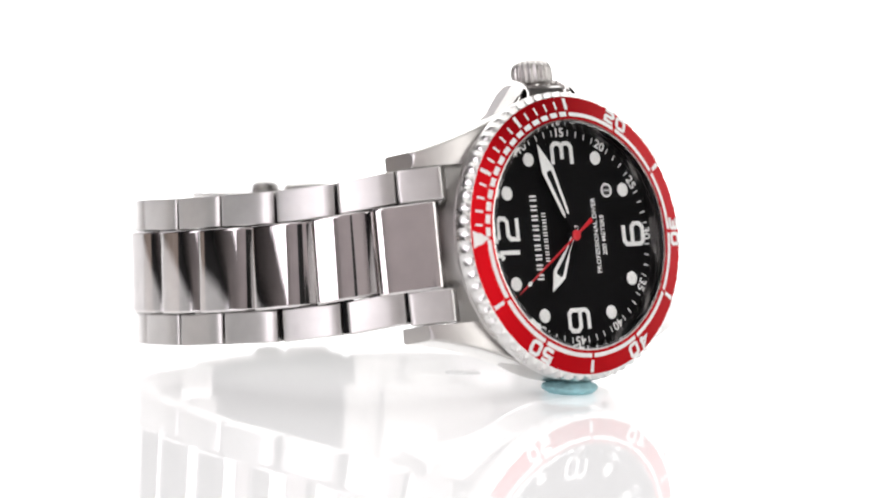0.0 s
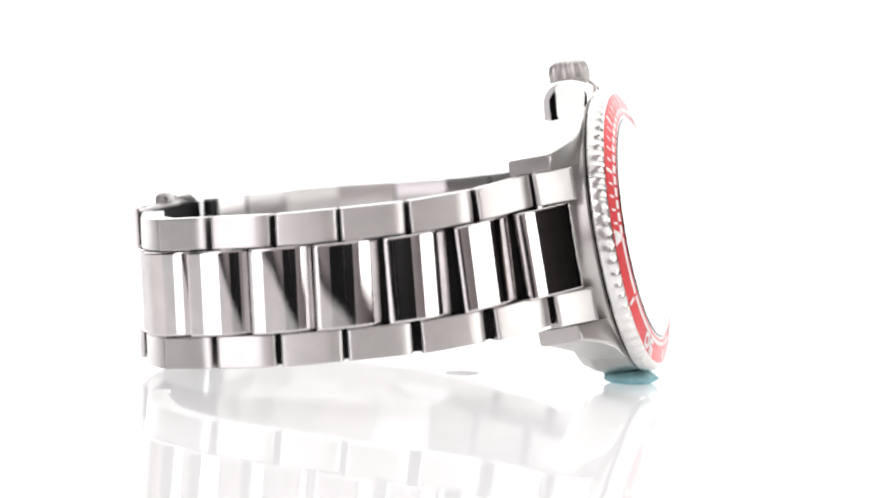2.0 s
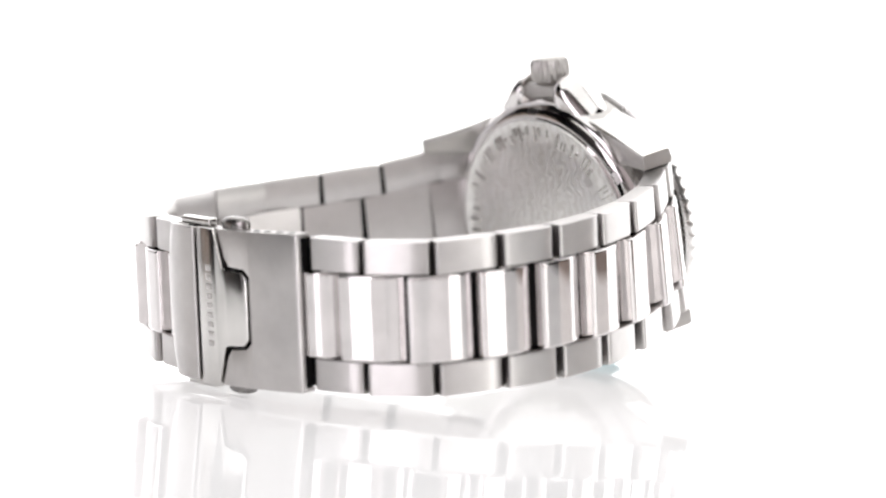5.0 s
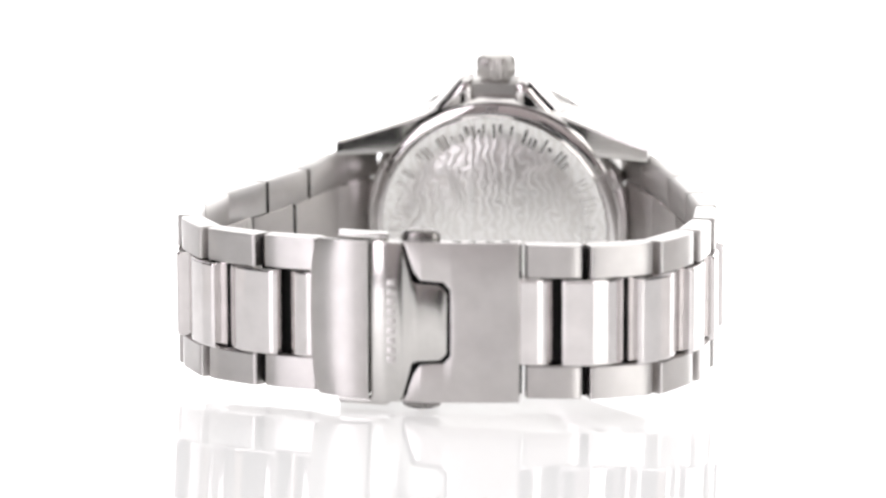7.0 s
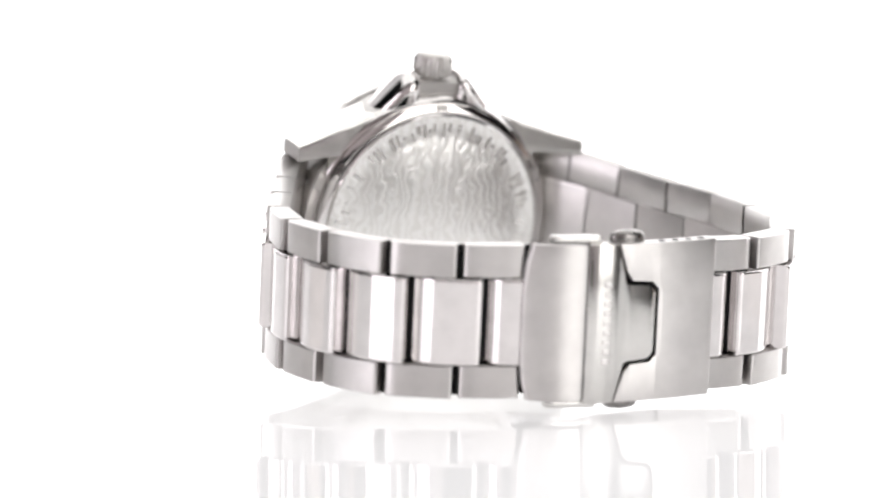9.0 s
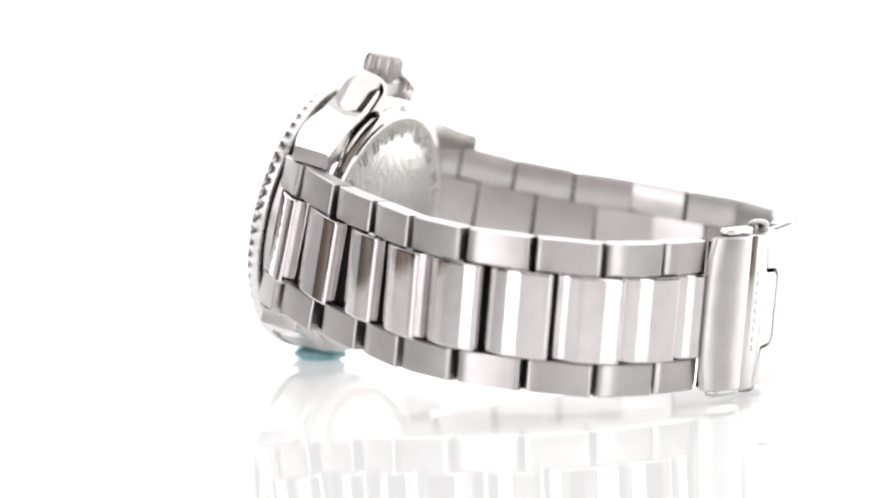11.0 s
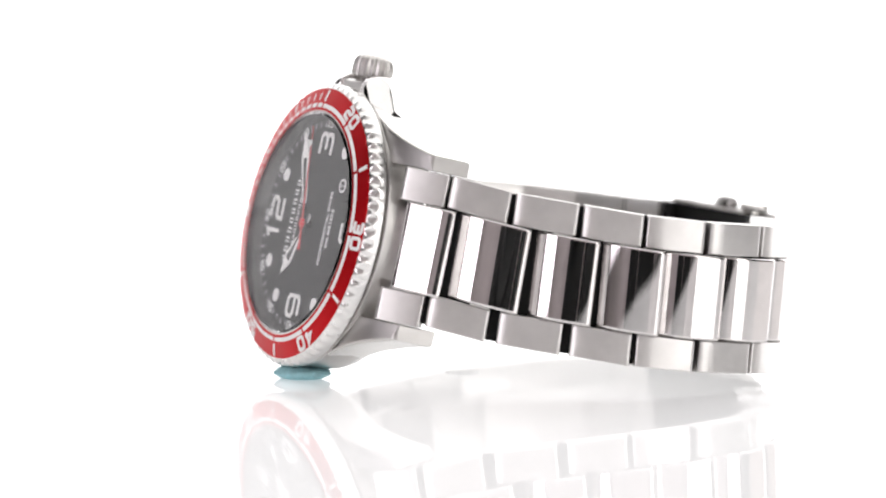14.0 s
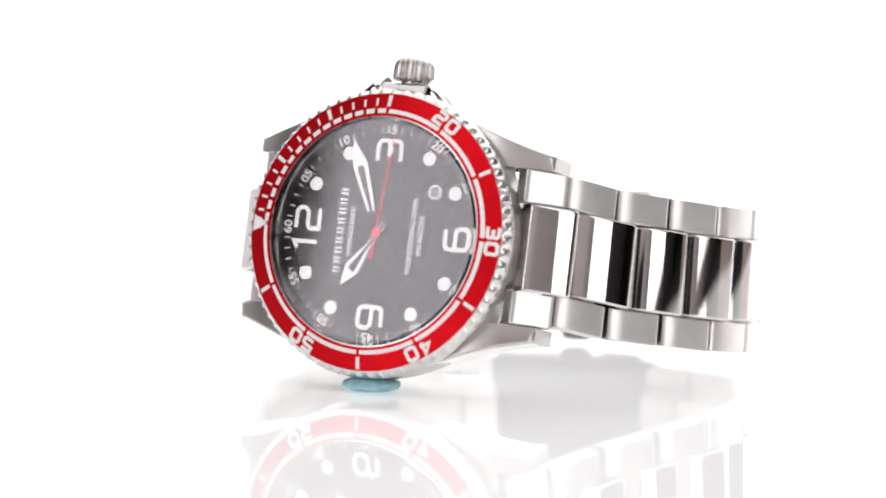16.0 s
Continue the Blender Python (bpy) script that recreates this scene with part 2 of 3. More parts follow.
def studio():
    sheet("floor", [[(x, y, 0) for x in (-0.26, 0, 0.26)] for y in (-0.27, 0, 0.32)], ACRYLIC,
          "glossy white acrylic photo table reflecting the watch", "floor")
    # backdrop: stands behind the table and wraps round both sides
    rows = []
    for z in (-0.03, 0.06, 0.25, 0.4, 0.55):
        rows.append([(0.44 * math.sin(radians(a)), 0.31 * math.cos(radians(a)), z) for a in range(-64, 65, 4)])
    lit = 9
    sheet("backdrop", [r[lit:] for r in rows], BACKDROP_GLOW, "white seamless studio backdrop that glows by itself", "backdrop")
    # unseen end of the backdrop without glow, so the crystal reflects dimmer
    sheet("backdrop_dim_side", [r[:lit + 1] for r in rows], WHITE_FABRIC, "white side panel of the backdrop, left without glow to dim reflections", "backdrop")
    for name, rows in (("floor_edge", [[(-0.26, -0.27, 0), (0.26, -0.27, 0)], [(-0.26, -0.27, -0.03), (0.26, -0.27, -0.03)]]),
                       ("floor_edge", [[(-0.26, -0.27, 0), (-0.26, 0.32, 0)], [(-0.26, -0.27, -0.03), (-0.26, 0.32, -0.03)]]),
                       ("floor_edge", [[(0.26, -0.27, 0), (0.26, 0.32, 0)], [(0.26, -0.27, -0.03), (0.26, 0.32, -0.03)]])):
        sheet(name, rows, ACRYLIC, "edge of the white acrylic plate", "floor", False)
    # unseen boards added so the end links reflect a pale brown
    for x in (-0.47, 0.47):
        sheet("reflector_board", [[(x, y, z) for y in (-0.05, 0.06, 0.18)] for z in (-0.03, 0.07)], BEIGE_BOARD, "low beige board added beside the photo table for the links to reflect", "board")
    sheet("table", [[(x, y, -0.03) for x in (-1.2, 0, 1.2)] for y in (-0.855, 0, 0.9)], BLACK_CLOTH, "black cloth under the white photo plate", "table")
    sheet("ground", [[(x, y, -0.75) for x in (-40, 0, 40)] for y in (-40, 0, 40)], STUDIO_WALL,
          "dark studio floor around the photo table", "ground")
    sheet("ceiling", [[(x, y, 2.0) for x in (-3.2, 3.2)] for y in (-0.86, 3)], STUDIO_WALL, "dark studio ceiling", "ceiling")
    sheet("wall_back", [[(x, -0.86, z) for x in (-3.2, 3.2)] for z in (-0.75, 2.0)], GREY_WALL,
          "pale grey studio wall facing the photo table", "wall")
    # unseen side walls, coloured dark so the crystal reflects black
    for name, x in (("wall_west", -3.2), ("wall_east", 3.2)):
        sheet(name, [[(x, y, z) for y in (-0.86, 3)] for z in (-0.75, 2.0)], SIDE_WALL, "unseen warm side wall, coloured dark for the crystal to reflect", "wall")


studio()

# ---- the watch ----
CENTRE = Vector((0.016227, -0.021113, 0.0230))
BASE = Matrix(((0.75461, -0.12566, 0.64403, CENTRE.x), (0.65609, 0.16037, -0.73745, CENTRE.y),
               (-0.01062, 0.97903, 0.20346, CENTRE.z), (0, 0, 0, 1)))
watch = tagged(new("watch"), "stainless steel diver's wristwatch with red bezel standing on its side", "wristwatch")
watch.matrix_world = BASE


# -- bezel --
def insert_z(r):
    return 0.45 - (r - 16.7) * 0.26


def build_bezel():
    def coin(a, r, z):
        if r < 20.6:
            return r
        f = (a * 72 / (2 * math.pi)) % 1.0
        tooth = (0.5 - 0.5 * math.cos(2 * math.pi * f)) ** 0.7
        return r - (0.50 if z > -1.1 else 0.32 if z > -1.6 else 0.0) * tooth

    prof = [(16.5, 0.42), (20.12, -0.48), (20.25, -0.55), (20.85, -0.80), (21.05, -1.40), (21.0, -1.9), (20.95, -2.7), (20.7, -2.95), (20.0, -3.0), (16.5, -3.0)]
    bez = part("bezel", lathe(prof, 864, coin), BEZEL_STEEL, watch, "coin-edged steel bezel ring", 38)
    part("bezel_insert", lathe([(16.75, insert_z(16.75) + 0.03), (20.1, insert_z(20.1) + 0.03), (20.1, insert_z(20.1) - 0.4), (16.75, insert_z(16.75) - 0.4)], 192),
         RED, bez, "red anodised aluminium insert")
    for m in range(60):
        a = m * 6
        if m < 15:
            part("minute_dash", arc_slab(17.15, 17.85, a + 0.9, a + 5.1, insert_z, 0.1, 0.06), WHITE_PAINT, bez)
            if m % 5 and m:
                part("minute_tick", arc_slab(18.3, 19.4, a - 0.5, a + 0.5, insert_z, 0.1, 0.06), WHITE_PAINT, bez)
        elif m % 5 == 0:
            part("minute_arc", arc_slab(17.15, 17.75, a + 0.8, a + 29.2, insert_z, 0.1, 0.06), WHITE_PAINT, bez)
        if m in (5, 10, 15, 25, 35, 45, 55):
            part("five_minute_mark", arc_slab(18.15, 19.85, a - 0.85, a + 0.85, insert_z, 0.1, 0.06), WHITE_PAINT, bez)
        if m in (20, 30, 40, 50):
            x, y = clock(a, 18.95)
            part("numeral", place(numeral_bmesh(str(m), 1.5, 1.65, 0.85, 0.52, 0.1), x, y, 90 - a, insert_z, 0.06), WHITE_PAINT, bez)
    tip, l, r = clock(0, 17.3), clock(-3.6, 19.9), clock(3.6, 19.9)
    bm = slab([tip, r, l], -0.04, 0.06)
    for v in bm.verts:
        v.co.z += insert_z(math.hypot(v.co.x, v.co.y))
    part("zero_triangle", bm, WHITE_PAINT, bez)
    x, y = clock(0, 18.95)
    part("lume_pearl", place(lathe([(0.85, -0.1), (0.85, 0.12), (0.6, 0.25), (0.01, 0.3), (0.01, -0.1)], 24), x, y, 0, insert_z), LUME, bez)


build_bezel()


# -- dial and crystal --
DIAL_Z = -2.6


def on_dial(r):
    return DIAL_Z


def build_dial():
    dial = part("dial", lathe([(0.02, DIAL_Z), (16.4, DIAL_Z), (16.4, DIAL_Z - 0.6), (0.02, DIAL_Z - 0.6)], 96), BLACK_DIAL, watch, "matt black dial")
    part("inner_ring", lathe([(15.75, DIAL_Z + 0.02), (16.5, -0.25), (16.5, DIAL_Z + 0.02)], 96), REHAUT, watch, "sloped steel ring round the dial, coloured with the dial's dark reflection")
    part("crystal", lathe([(16.1, 0.60), (16.5, 0.4), (16.5, -0.8)], 96, None, False), CRYSTAL, watch, "clear flat glass crystal", 12).visible_shadow = False
    for h in (1, 2, 4, 5, 7, 8, 10, 11):
        x, y = clock(h * 30, 13.0)
        part("hour_dot", place(lathe([(0.02, 0.12), (0.85, 0.12), (1.0, 0.05), (1.0, 0), (0.02, 0)], 28), x, y, 0, on_dial), LUME, dial)
    for txt, a, r in (("12", 0, 11.9), ("3", 90, 12.0), ("6", 180, 12.4), ("9", 270, 12.2)):
        x, y = clock(a, r)
        part("hour_numeral", place(numeral_bmesh(txt, 3.0, 3.7, 1.0, 0.62, 0.12), x, y, 90, on_dial, 0.07), LUME, dial)
    for m in range(60):
        if m % 5 == 0:
            x, y = clock(m * 6, 15.1)
            part("track_numeral", place(text_bmesh("%02d" % (m or 60), 1.8, 0.04, 1.1, 0.03), x, y, 90 - m * 6, on_dial, 0.03), WHITE_PAINT, dial)
        else:
            part("track_tick", arc_slab(14.6, 15.5, m * 6 - 0.3, m * 6 + 0.3, on_dial, 0.02, 0.03), WHITE_PAINT, dial)
    # maker's mark as plain bars; a row of blocks over a thinner row
    for k in range(9):
        y = (k - 4) * 1.42
        for d in (-0.28, 0.28):
            part("mark_bar", slab([(-7.05, y + d - 0.14), (-5.85, y + d - 0.14), (-5.85, y + d + 0.14), (-7.05, y + d + 0.14)], DIAL_Z, DIAL_Z + 0.05), WHITE_PAINT, dial)
    for k in range(8):
        y = (k - 3.5) * 0.92
        for d in (-0.2, 0.2):
            part("mark_bar", slab([(-5.1, y + d - 0.1), (-4.35, y + d - 0.1), (-4.35, y + d + 0.1), (-5.1, y + d + 0.1)], DIAL_Z, DIAL_Z + 0.05), WHITE_PAINT, dial)
    part("dial_lettering", place(text_bmesh("PROFESSIONAL DIVER", 1.12, 0.04, 1.0, 0.015), 5.1, 0, 90, on_dial, 0.03), WHITE_PAINT, dial)
    part("dial_lettering", place(text_bmesh("200 METERS", 1.12, 0.04, 1.0, 0.015), 6.5, 0, 90, on_dial, 0.03), WHITE_PAINT, dial)
    x, y = 8.0, 6.5
    part("date_window", place(lathe([(0.02, 0.03), (1.0, 0.03), (1.0, 0.0), (0.02, 0.0)], 28), x, y, 0, on_dial), GREY_PRINT, dial, "small round grey date window")
    part("date_frame", place(lathe([(0.82, 0.08), (1.05, 0.08), (1.05, 0.0), (0.82, 0.0)], 28), x, y, 0, on_dial), WHITE_PAINT, dial)
    for k in (-1, 1):
        part("date_bar", slab([(x - 0.55, y + k * 0.38 - 0.22), (x + 0.55, y + k * 0.38 - 0.22), (x + 0.55, y + k * 0.38 + 0.22), (x - 0.55, y + k * 0.38 + 0.22)],
                              DIAL_Z + 0.03, DIAL_Z + 0.05), BLACK_DIAL, dial)


build_dial()


def hand_blade(outline, z0, z1):
    """A pointed hand towards twelve, from (length, half width) pairs."""
    pts = [(-l, w) for l, w in outline] + [(-l, -w) for l, w in reversed(outline) if w > 0]
    return slab(pts, z0, z1)


def build_hands():
    hour = part("hour_hand", hand_blade([(-1.6, 0.3), (2.6, 0.35), (3.4, 0.62), (6.5, 1.2), (9.4, 0.0)], -1.95, -1.8), LUME, watch, "broad white hour hand with black slot", 40, pose(0, 0, 0, 0, 0, -302.5))
    part("slot", hand_blade([(-1.5, 0.18), (2.6, 0.2), (4.2, 0.28), (6.2, 0.62), (6.7, 0.5)], -1.85, -1.78), BLACK_DIAL, hour)
    minute = part("minute_hand", hand_blade([(-1.8, 0.3), (2.8, 0.35), (3.6, 0.62), (10.4, 1.15), (14.4, 0.0)], -1.6, -1.45), LUME, watch, "long white minute hand with black slot", 40, pose(0, 0, 0, 0, 0, -67.6))
    part("slot", hand_blade([(-1.7, 0.18), (2.8, 0.2), (4.2, 0.22), (9.6, 0.52), (10.2, 0.4)], -1.5, -1.43), BLACK_DIAL, minute)
    part("hand_base", hand_blade([(-1.9, 0.5), (3.3, 0.4)], -1.6, -1.42), BLACK_DIAL, minute)
    sec = part("second_hand", hand_blade([(-4.0, 0.32), (-3.8, 0.32), (-1.2, 0.16), (0, 0.16), (12.0, 0.10), (14.5, 0.04)], -1.25, -1.15), RED_LACQUER, watch, "thin red seconds hand")
    part("hub", lathe([(0.02, -1.0), (0.55, -1.0), (0.75, -1.1), (0.75, -1.3), (0.02, -1.3)], 28), RED_LACQUER, sec)
    part("second_lume", slab([(-12.6, 0.0), (-12.0, 0.38), (-11.4, 0.0), (-12.0, -0.38)], -1.16, -1.08), LUME, sec)
    part("cannon_pinion", lathe([(0.02, -1.3), (0.5, -1.3), (0.5, DIAL_Z), (0.02, DIAL_Z)], 20), SHADE_BLACK, watch)
    return sec


second_hand = build_hands()


# -- case --
def polish(ob, test, finish=POLISHED):
    """Gives the faces whose normal passes the test another finish."""
    ob.data.materials.append(finish)
    for f in ob.data.polygons:
        f.material_index = 1 if test(f.normal) else 0


def build_case():
    # shade of the gap under the bezel, put in as a black ring
    part("bezel_gap_shade", lathe([(17.0, -2.9), (20.15, -2.9), (20.15, -3.6), (17.0, -3.6)], 96), SHADE_BLACK, watch, "black ring painted as shade in the gap under the bezel")
    body = part("case_body", lathe([(16.6, -3.3), (20.3, -3.3), (20.6, -3.55), (20.5, -7.5), (20.2, -9.0), (19.8, -10.0), (19.3, -10.4), (16.6, -10.4)], 128), BRUSHED_CASE, watch, "round brushed steel case middle", 30)
    polish(body, lambda n: n.z < -0.35)
    back = part("case_back", lathe([(0.02, -11.6), (17.5, -11.6), (17.7, -11.4), (18.2, -11.4), (19.1, -10.9), (19.2, -9.9), (19.2, -9.0), (0.02, -9.0)], 96), POLISHED, watch, "polished screw-down case back")
    part("engraved_disc", lathe([(0.02, -11.8), (13.6, -11.8), (13.8, -11.7), (16.9, -11.7), (17.1, -11.85), (17.4, -11.85), (17.5, -11.5), (0.02, -11.5)], 96), ENGRAVED, back, "engraved disc in wavy relief")
    # lettering round the disc, too worn to read: slanting bars
    rng = random.Random(5)
    a = 0.0
    while a < 357:
        wide = rng.choice((1.1, 1.6, 2.4))
        if rng.random() < 0.84:
            part("engraved_bar", arc_slab(14.2 + rng.choice((0, 0, 0.9)), 16.4 - rng.choice((0, 0, 0.8)), a, a + wide, lambda r: -11.7, 0.16, 0.02), SATIN, back)
        a += wide + rng.choice((1.6, 2.2, 4.2))
    for k in range(6):
        a = k * 60 + 30
        part("wrench_notch", arc_slab(18.2, 19.0, a - 3.0, a + 3.0, lambda r: -11.4 + (r - 18.2) * 0.55, 0.05, 0.02), DARK_STEEL, back)
    for sx in (-1, 1):
        for sy in (-1, 1):
            # lug: its top curves down to the tip, its flank sweeps in, and a bevelled edge runs between them
            secs = []
            for k in range(19):
                x = 7.5 + (23.95 - 7.5) * k / 18
                u = max(0.0, (x - 14.0) / 9.95)
                top = -3.5 - 3.7 * u ** 1.7
                low = -9.4 - 0.75 * (x - 7.5) / 6.5 if x < 14 else -10.15 - 2.85 * u ** 1.25
                y1 = 13.45 + 5.5 * ((23.95 - x) / 16.45) ** 1.2
                y0 = max(11.2, 16.0 - (x - 7.5) * 0.85)
                secs.append([(sx * x, sy * y, z) for y, z in ((y0 + 0.1, top), (y1 - 0.5, top), (y1 - 0.12, top - 0.15), (y1, top - 0.5), (y1 - 0.5 * (1 - u), low + 0.4), (y1 - 0.3 - 0.6 * (1 - u), low), (y0 + 0.1, low), (y0, low + 0.1), (y0, top - 0.1))])
            lug = part("lug", bevel(add_loft(bmesh.new(), secs), 0.2, 2, 60), BRUSHED_CASE, watch, "brushed lug with polished flanks", 35, None, True)
            polish(lug, lambda n: abs(n.y) > 0.7 or n.z < -0.5, SATIN)
    for sx in (-1, 1):
        # guards beside the crown, swelling out of the case
        secs = []
        for x, y1, half in ((3.35, 22.9, 2.9), (3.6, 23.4, 3.3), (4.4, 23.5, 3.55), (5.2, 23.1, 3.6), (6.0, 22.45, 3.55), (6.9, 21.4, 3.5), (8.0, 20.2, 3.4), (9.4, 18.6, 3.2), (11.0, 16.9, 3.0)):
            arc = [(sx * x, y1 - 2.5 + 2.5 * math.sin(radians(q)), -6.6 + half * math.cos(radians(q))) for q in range(0, 181, 12)]
            secs.append([(sx * x, 14.0, -6.6 + half)] + arc + [(sx * x, 14.0, -6.6 - half)])
        part("crown_guard", add_loft(bmesh.new(), secs), POLISHED, watch, "polished steel crown guard", 45)
    bm = bmesh.new()
    add_loft(bm, [[(x, 16.0, -3.7), (x, 21.9, -3.8), (x, 22.3, -4.3), (x, 22.3, -8.2), (x, 21.9, -8.7), (x, 16.0, -8.7)] for x in (-3.9, 3.9)])
    part("crown_seat", bm, BRUSHED_CASE, watch, "brushed seat under the crown", 35)

    def flutes(a, r, z):
        return r - (0.26 * (0.5 + 0.5 * math.cos(a * 20)) if r > 2.7 else 0)

    bm = lathe([(0.05, 26.3), (1.6, 26.3), (2.4, 26.0), (2.85, 25.5), (3.05, 24.8), (3.05, 23.2), (2.85, 22.8), (1.6, 22.7), (1.6, 19.5), (0.05, 19.5)], 144, flutes)
    for v in bm.verts:
        v.co = Vector((v.co.x, v.co.z, v.co.y - 6.5))
    part("crown", bm, CROWN_STEEL, watch, "fluted steel screw-down crown", 60)


build_case()

# -- bracelet: upper edge line of each strand (x, z, y of the upper edge), joint by joint from the case to the clasp --
STRANDS = {
    1: [(25.1, -9.9, 11.1), (29.4, -18.2, 10.6), (33.8, -26.9, 10.9), (37.9, -35.2, 11.3), (39.4, -44.7, 12.2), (37.7, -54.5, 13.4), (32.0, -62.6, 14.2), (22.9, -67.2, 14.8), (13.2, -69.6, 15.2), (4.0, -70.6, 15.4)],
    -1: [(-25.0, -9.9, 11.1), (-30.0, -17.5, 10.5), (-33.9, -26.4, 10.6), (-36.6, -35.6, 11.3), (-37.2, -45.2, 12.1), (-36.0, -54.7, 13.2), (-31.4, -63.2, 14.0), (-22.3, -67.9, 14.6), (-13.2, -70.0, 15.2), (-4.0, -70.6, 15.4)],
}
SHIFT = {1: 0.37, -1: 0.42}
END = {1: 0.20, -1: 0.40}


def strand(side, s):
    """Upper edge, way and lean of a strand at joint number s."""
    pts = STRANDS[side]
    lead = [(side * 16.0, 0.5, 11.1), (side * 20.6, -3.9, 11.1)]
    ext = lead + pts + [pts[-1]]
    i = min(max(int(math.floor(s)), -1), len(pts) - 2)
    f = s - i
    i += 1
    p0, p1, p2, p3 = (Vector(ext[i + k]) for k in range(4))
    p = 0.5 * ((2 * p1) + (p2 - p0) * f + (2 * p0 - 5 * p1 + 4 * p2 - p3) * f * f + (3 * p1 - p0 - 3 * p2 + p3) * f ** 3)
    d = 0.5 * ((p2 - p0) + 2 * (2 * p0 - 5 * p1 + 4 * p2 - p3) * f + 3 * (3 * p1 - p0 - 3 * p2 + p3) * f * f)
    lean = radians(7.6) * min(1.0, max(0.0, s / 2.5))
    return Vector((p.x, p.z, p.y)), Vector((d.x, d.z, d.y)).normalized(), lean


def rail(side, s, across, out):
    """A point of the strand: across mm down from the upper edge, out mm outwards."""
    p, d, lean = strand(side, s)
    down = Vector((0, -math.cos(lean), -math.sin(lean)))
    o = down.cross(d) * side
    o.normalize()
    if o.x * side < 0 and s < 5:
        o = -o
    return p + down * across + o * out


def width_at(s):
    return 21.7 - 0.04 * min(s, 8)


def shoulder(f, sag, near, far):
    """Height of a link along its length (0 at the case's side, 1 at the clasp's): a shallow arch that rolls under at its near end
    and breaks over a small round edge at its far end; near and far are (share of the length, drop)."""
    v = 0.985 * max(0.0, 1 - f / near[0])
    w = 0.985 * max(0.0, 1 - (1 - f) / far[0])
    return -sag * (2 * f - 1) ** 2 - near[1] * (1 - math.sqrt(1 - v * v)) - far[1] * (1 - math.sqrt(1 - w * w))


def steps(near, far, flat=6, turned=8):
    """Places along a link: few on its face, close together where it turns over."""
    start = [near * (1 - math.sin(0.5 * math.pi * (1 - k / turned))) for k in range(turned)]
    face = [near + (1 - far - near) * k / flat for k in range(flat)]
    return start + face + [1 - far * (1 - math.sin(0.5 * math.pi * k / 4)) for k in range(5)]


def outward(side, s0, s1):
    """The way out of the bracelet's loop for a stiff link between two places of the strand."""
    (p0, _, l0), (p1, _, l1) = strand(side, s0), strand(side, s1)
    lean = (l0 + l1) / 2
    o = (Vector((0, -math.cos(lean), -math.sin(lean))).cross((p1 - p0).normalized()) * side).normalized()
    return -o if o.x * side < 0 and s0 < 5 else o


def rigid_link(side, s0, s1, a0, a1, top, thick, sag, near, far, bev, tip=(0.0, 0.0)):
    """One stiff link between two places of the strand; tip lifts its two ends."""
    (p0, _, l0), (p1, _, l1) = strand(side, s0), strand(side, s1)
    lean = (l0 + l1) / 2
    down = Vector((0, -math.cos(lean), -math.sin(lean)))
    o = outward(side, s0, s1)
    bend = 0.7 * (strand(side, (s0 + s1) / 2)[0] - (p0 + p1) / 2).dot(o)
    rows = []
    for f in steps(near[0], far[0]):
        p = p0.lerp(p1, f)
        h = top + bend + tip[0] + (tip[1] - tip[0]) * f + shoulder(f, sag, near, far)
        edge = min(bev, 0.45 * (h + thick))
        turn = [(1 - math.cos(radians(q)), 1 - math.sin(radians(q))) for q in (0, 22, 45, 68, 90)]
        row = [p + down * (a0 + edge * u) + o * (h - edge * v) for u, v in turn]
        row += [p + down * (a1 - edge * u) + o * (h - edge * v) for u, v in reversed(turn)]
        row += [p + down * a1 - o * thick, p + down * a0 - o * thick]
        rows.append([tuple(q) for q in row])
    return add_loft(bmesh.new(), rows)


def link_piece(side, s0, s1, a0, a1, top, thick):
    """A piece that follows the bend of the strand, for the hinges inside it."""
    secs = []
    for k in range(4):
        s = s0 + (s1 - s0) * k / 3
        secs.append([tuple(rail(side, s, a0, top)), tuple(rail(side, s, a1, top)), tuple(rail(side, s, a1, -thick)), tuple(rail(side, s, a0, -thick))])
    return bevel(add_loft(bmesh.new(), secs), 0.1, 1, 40)


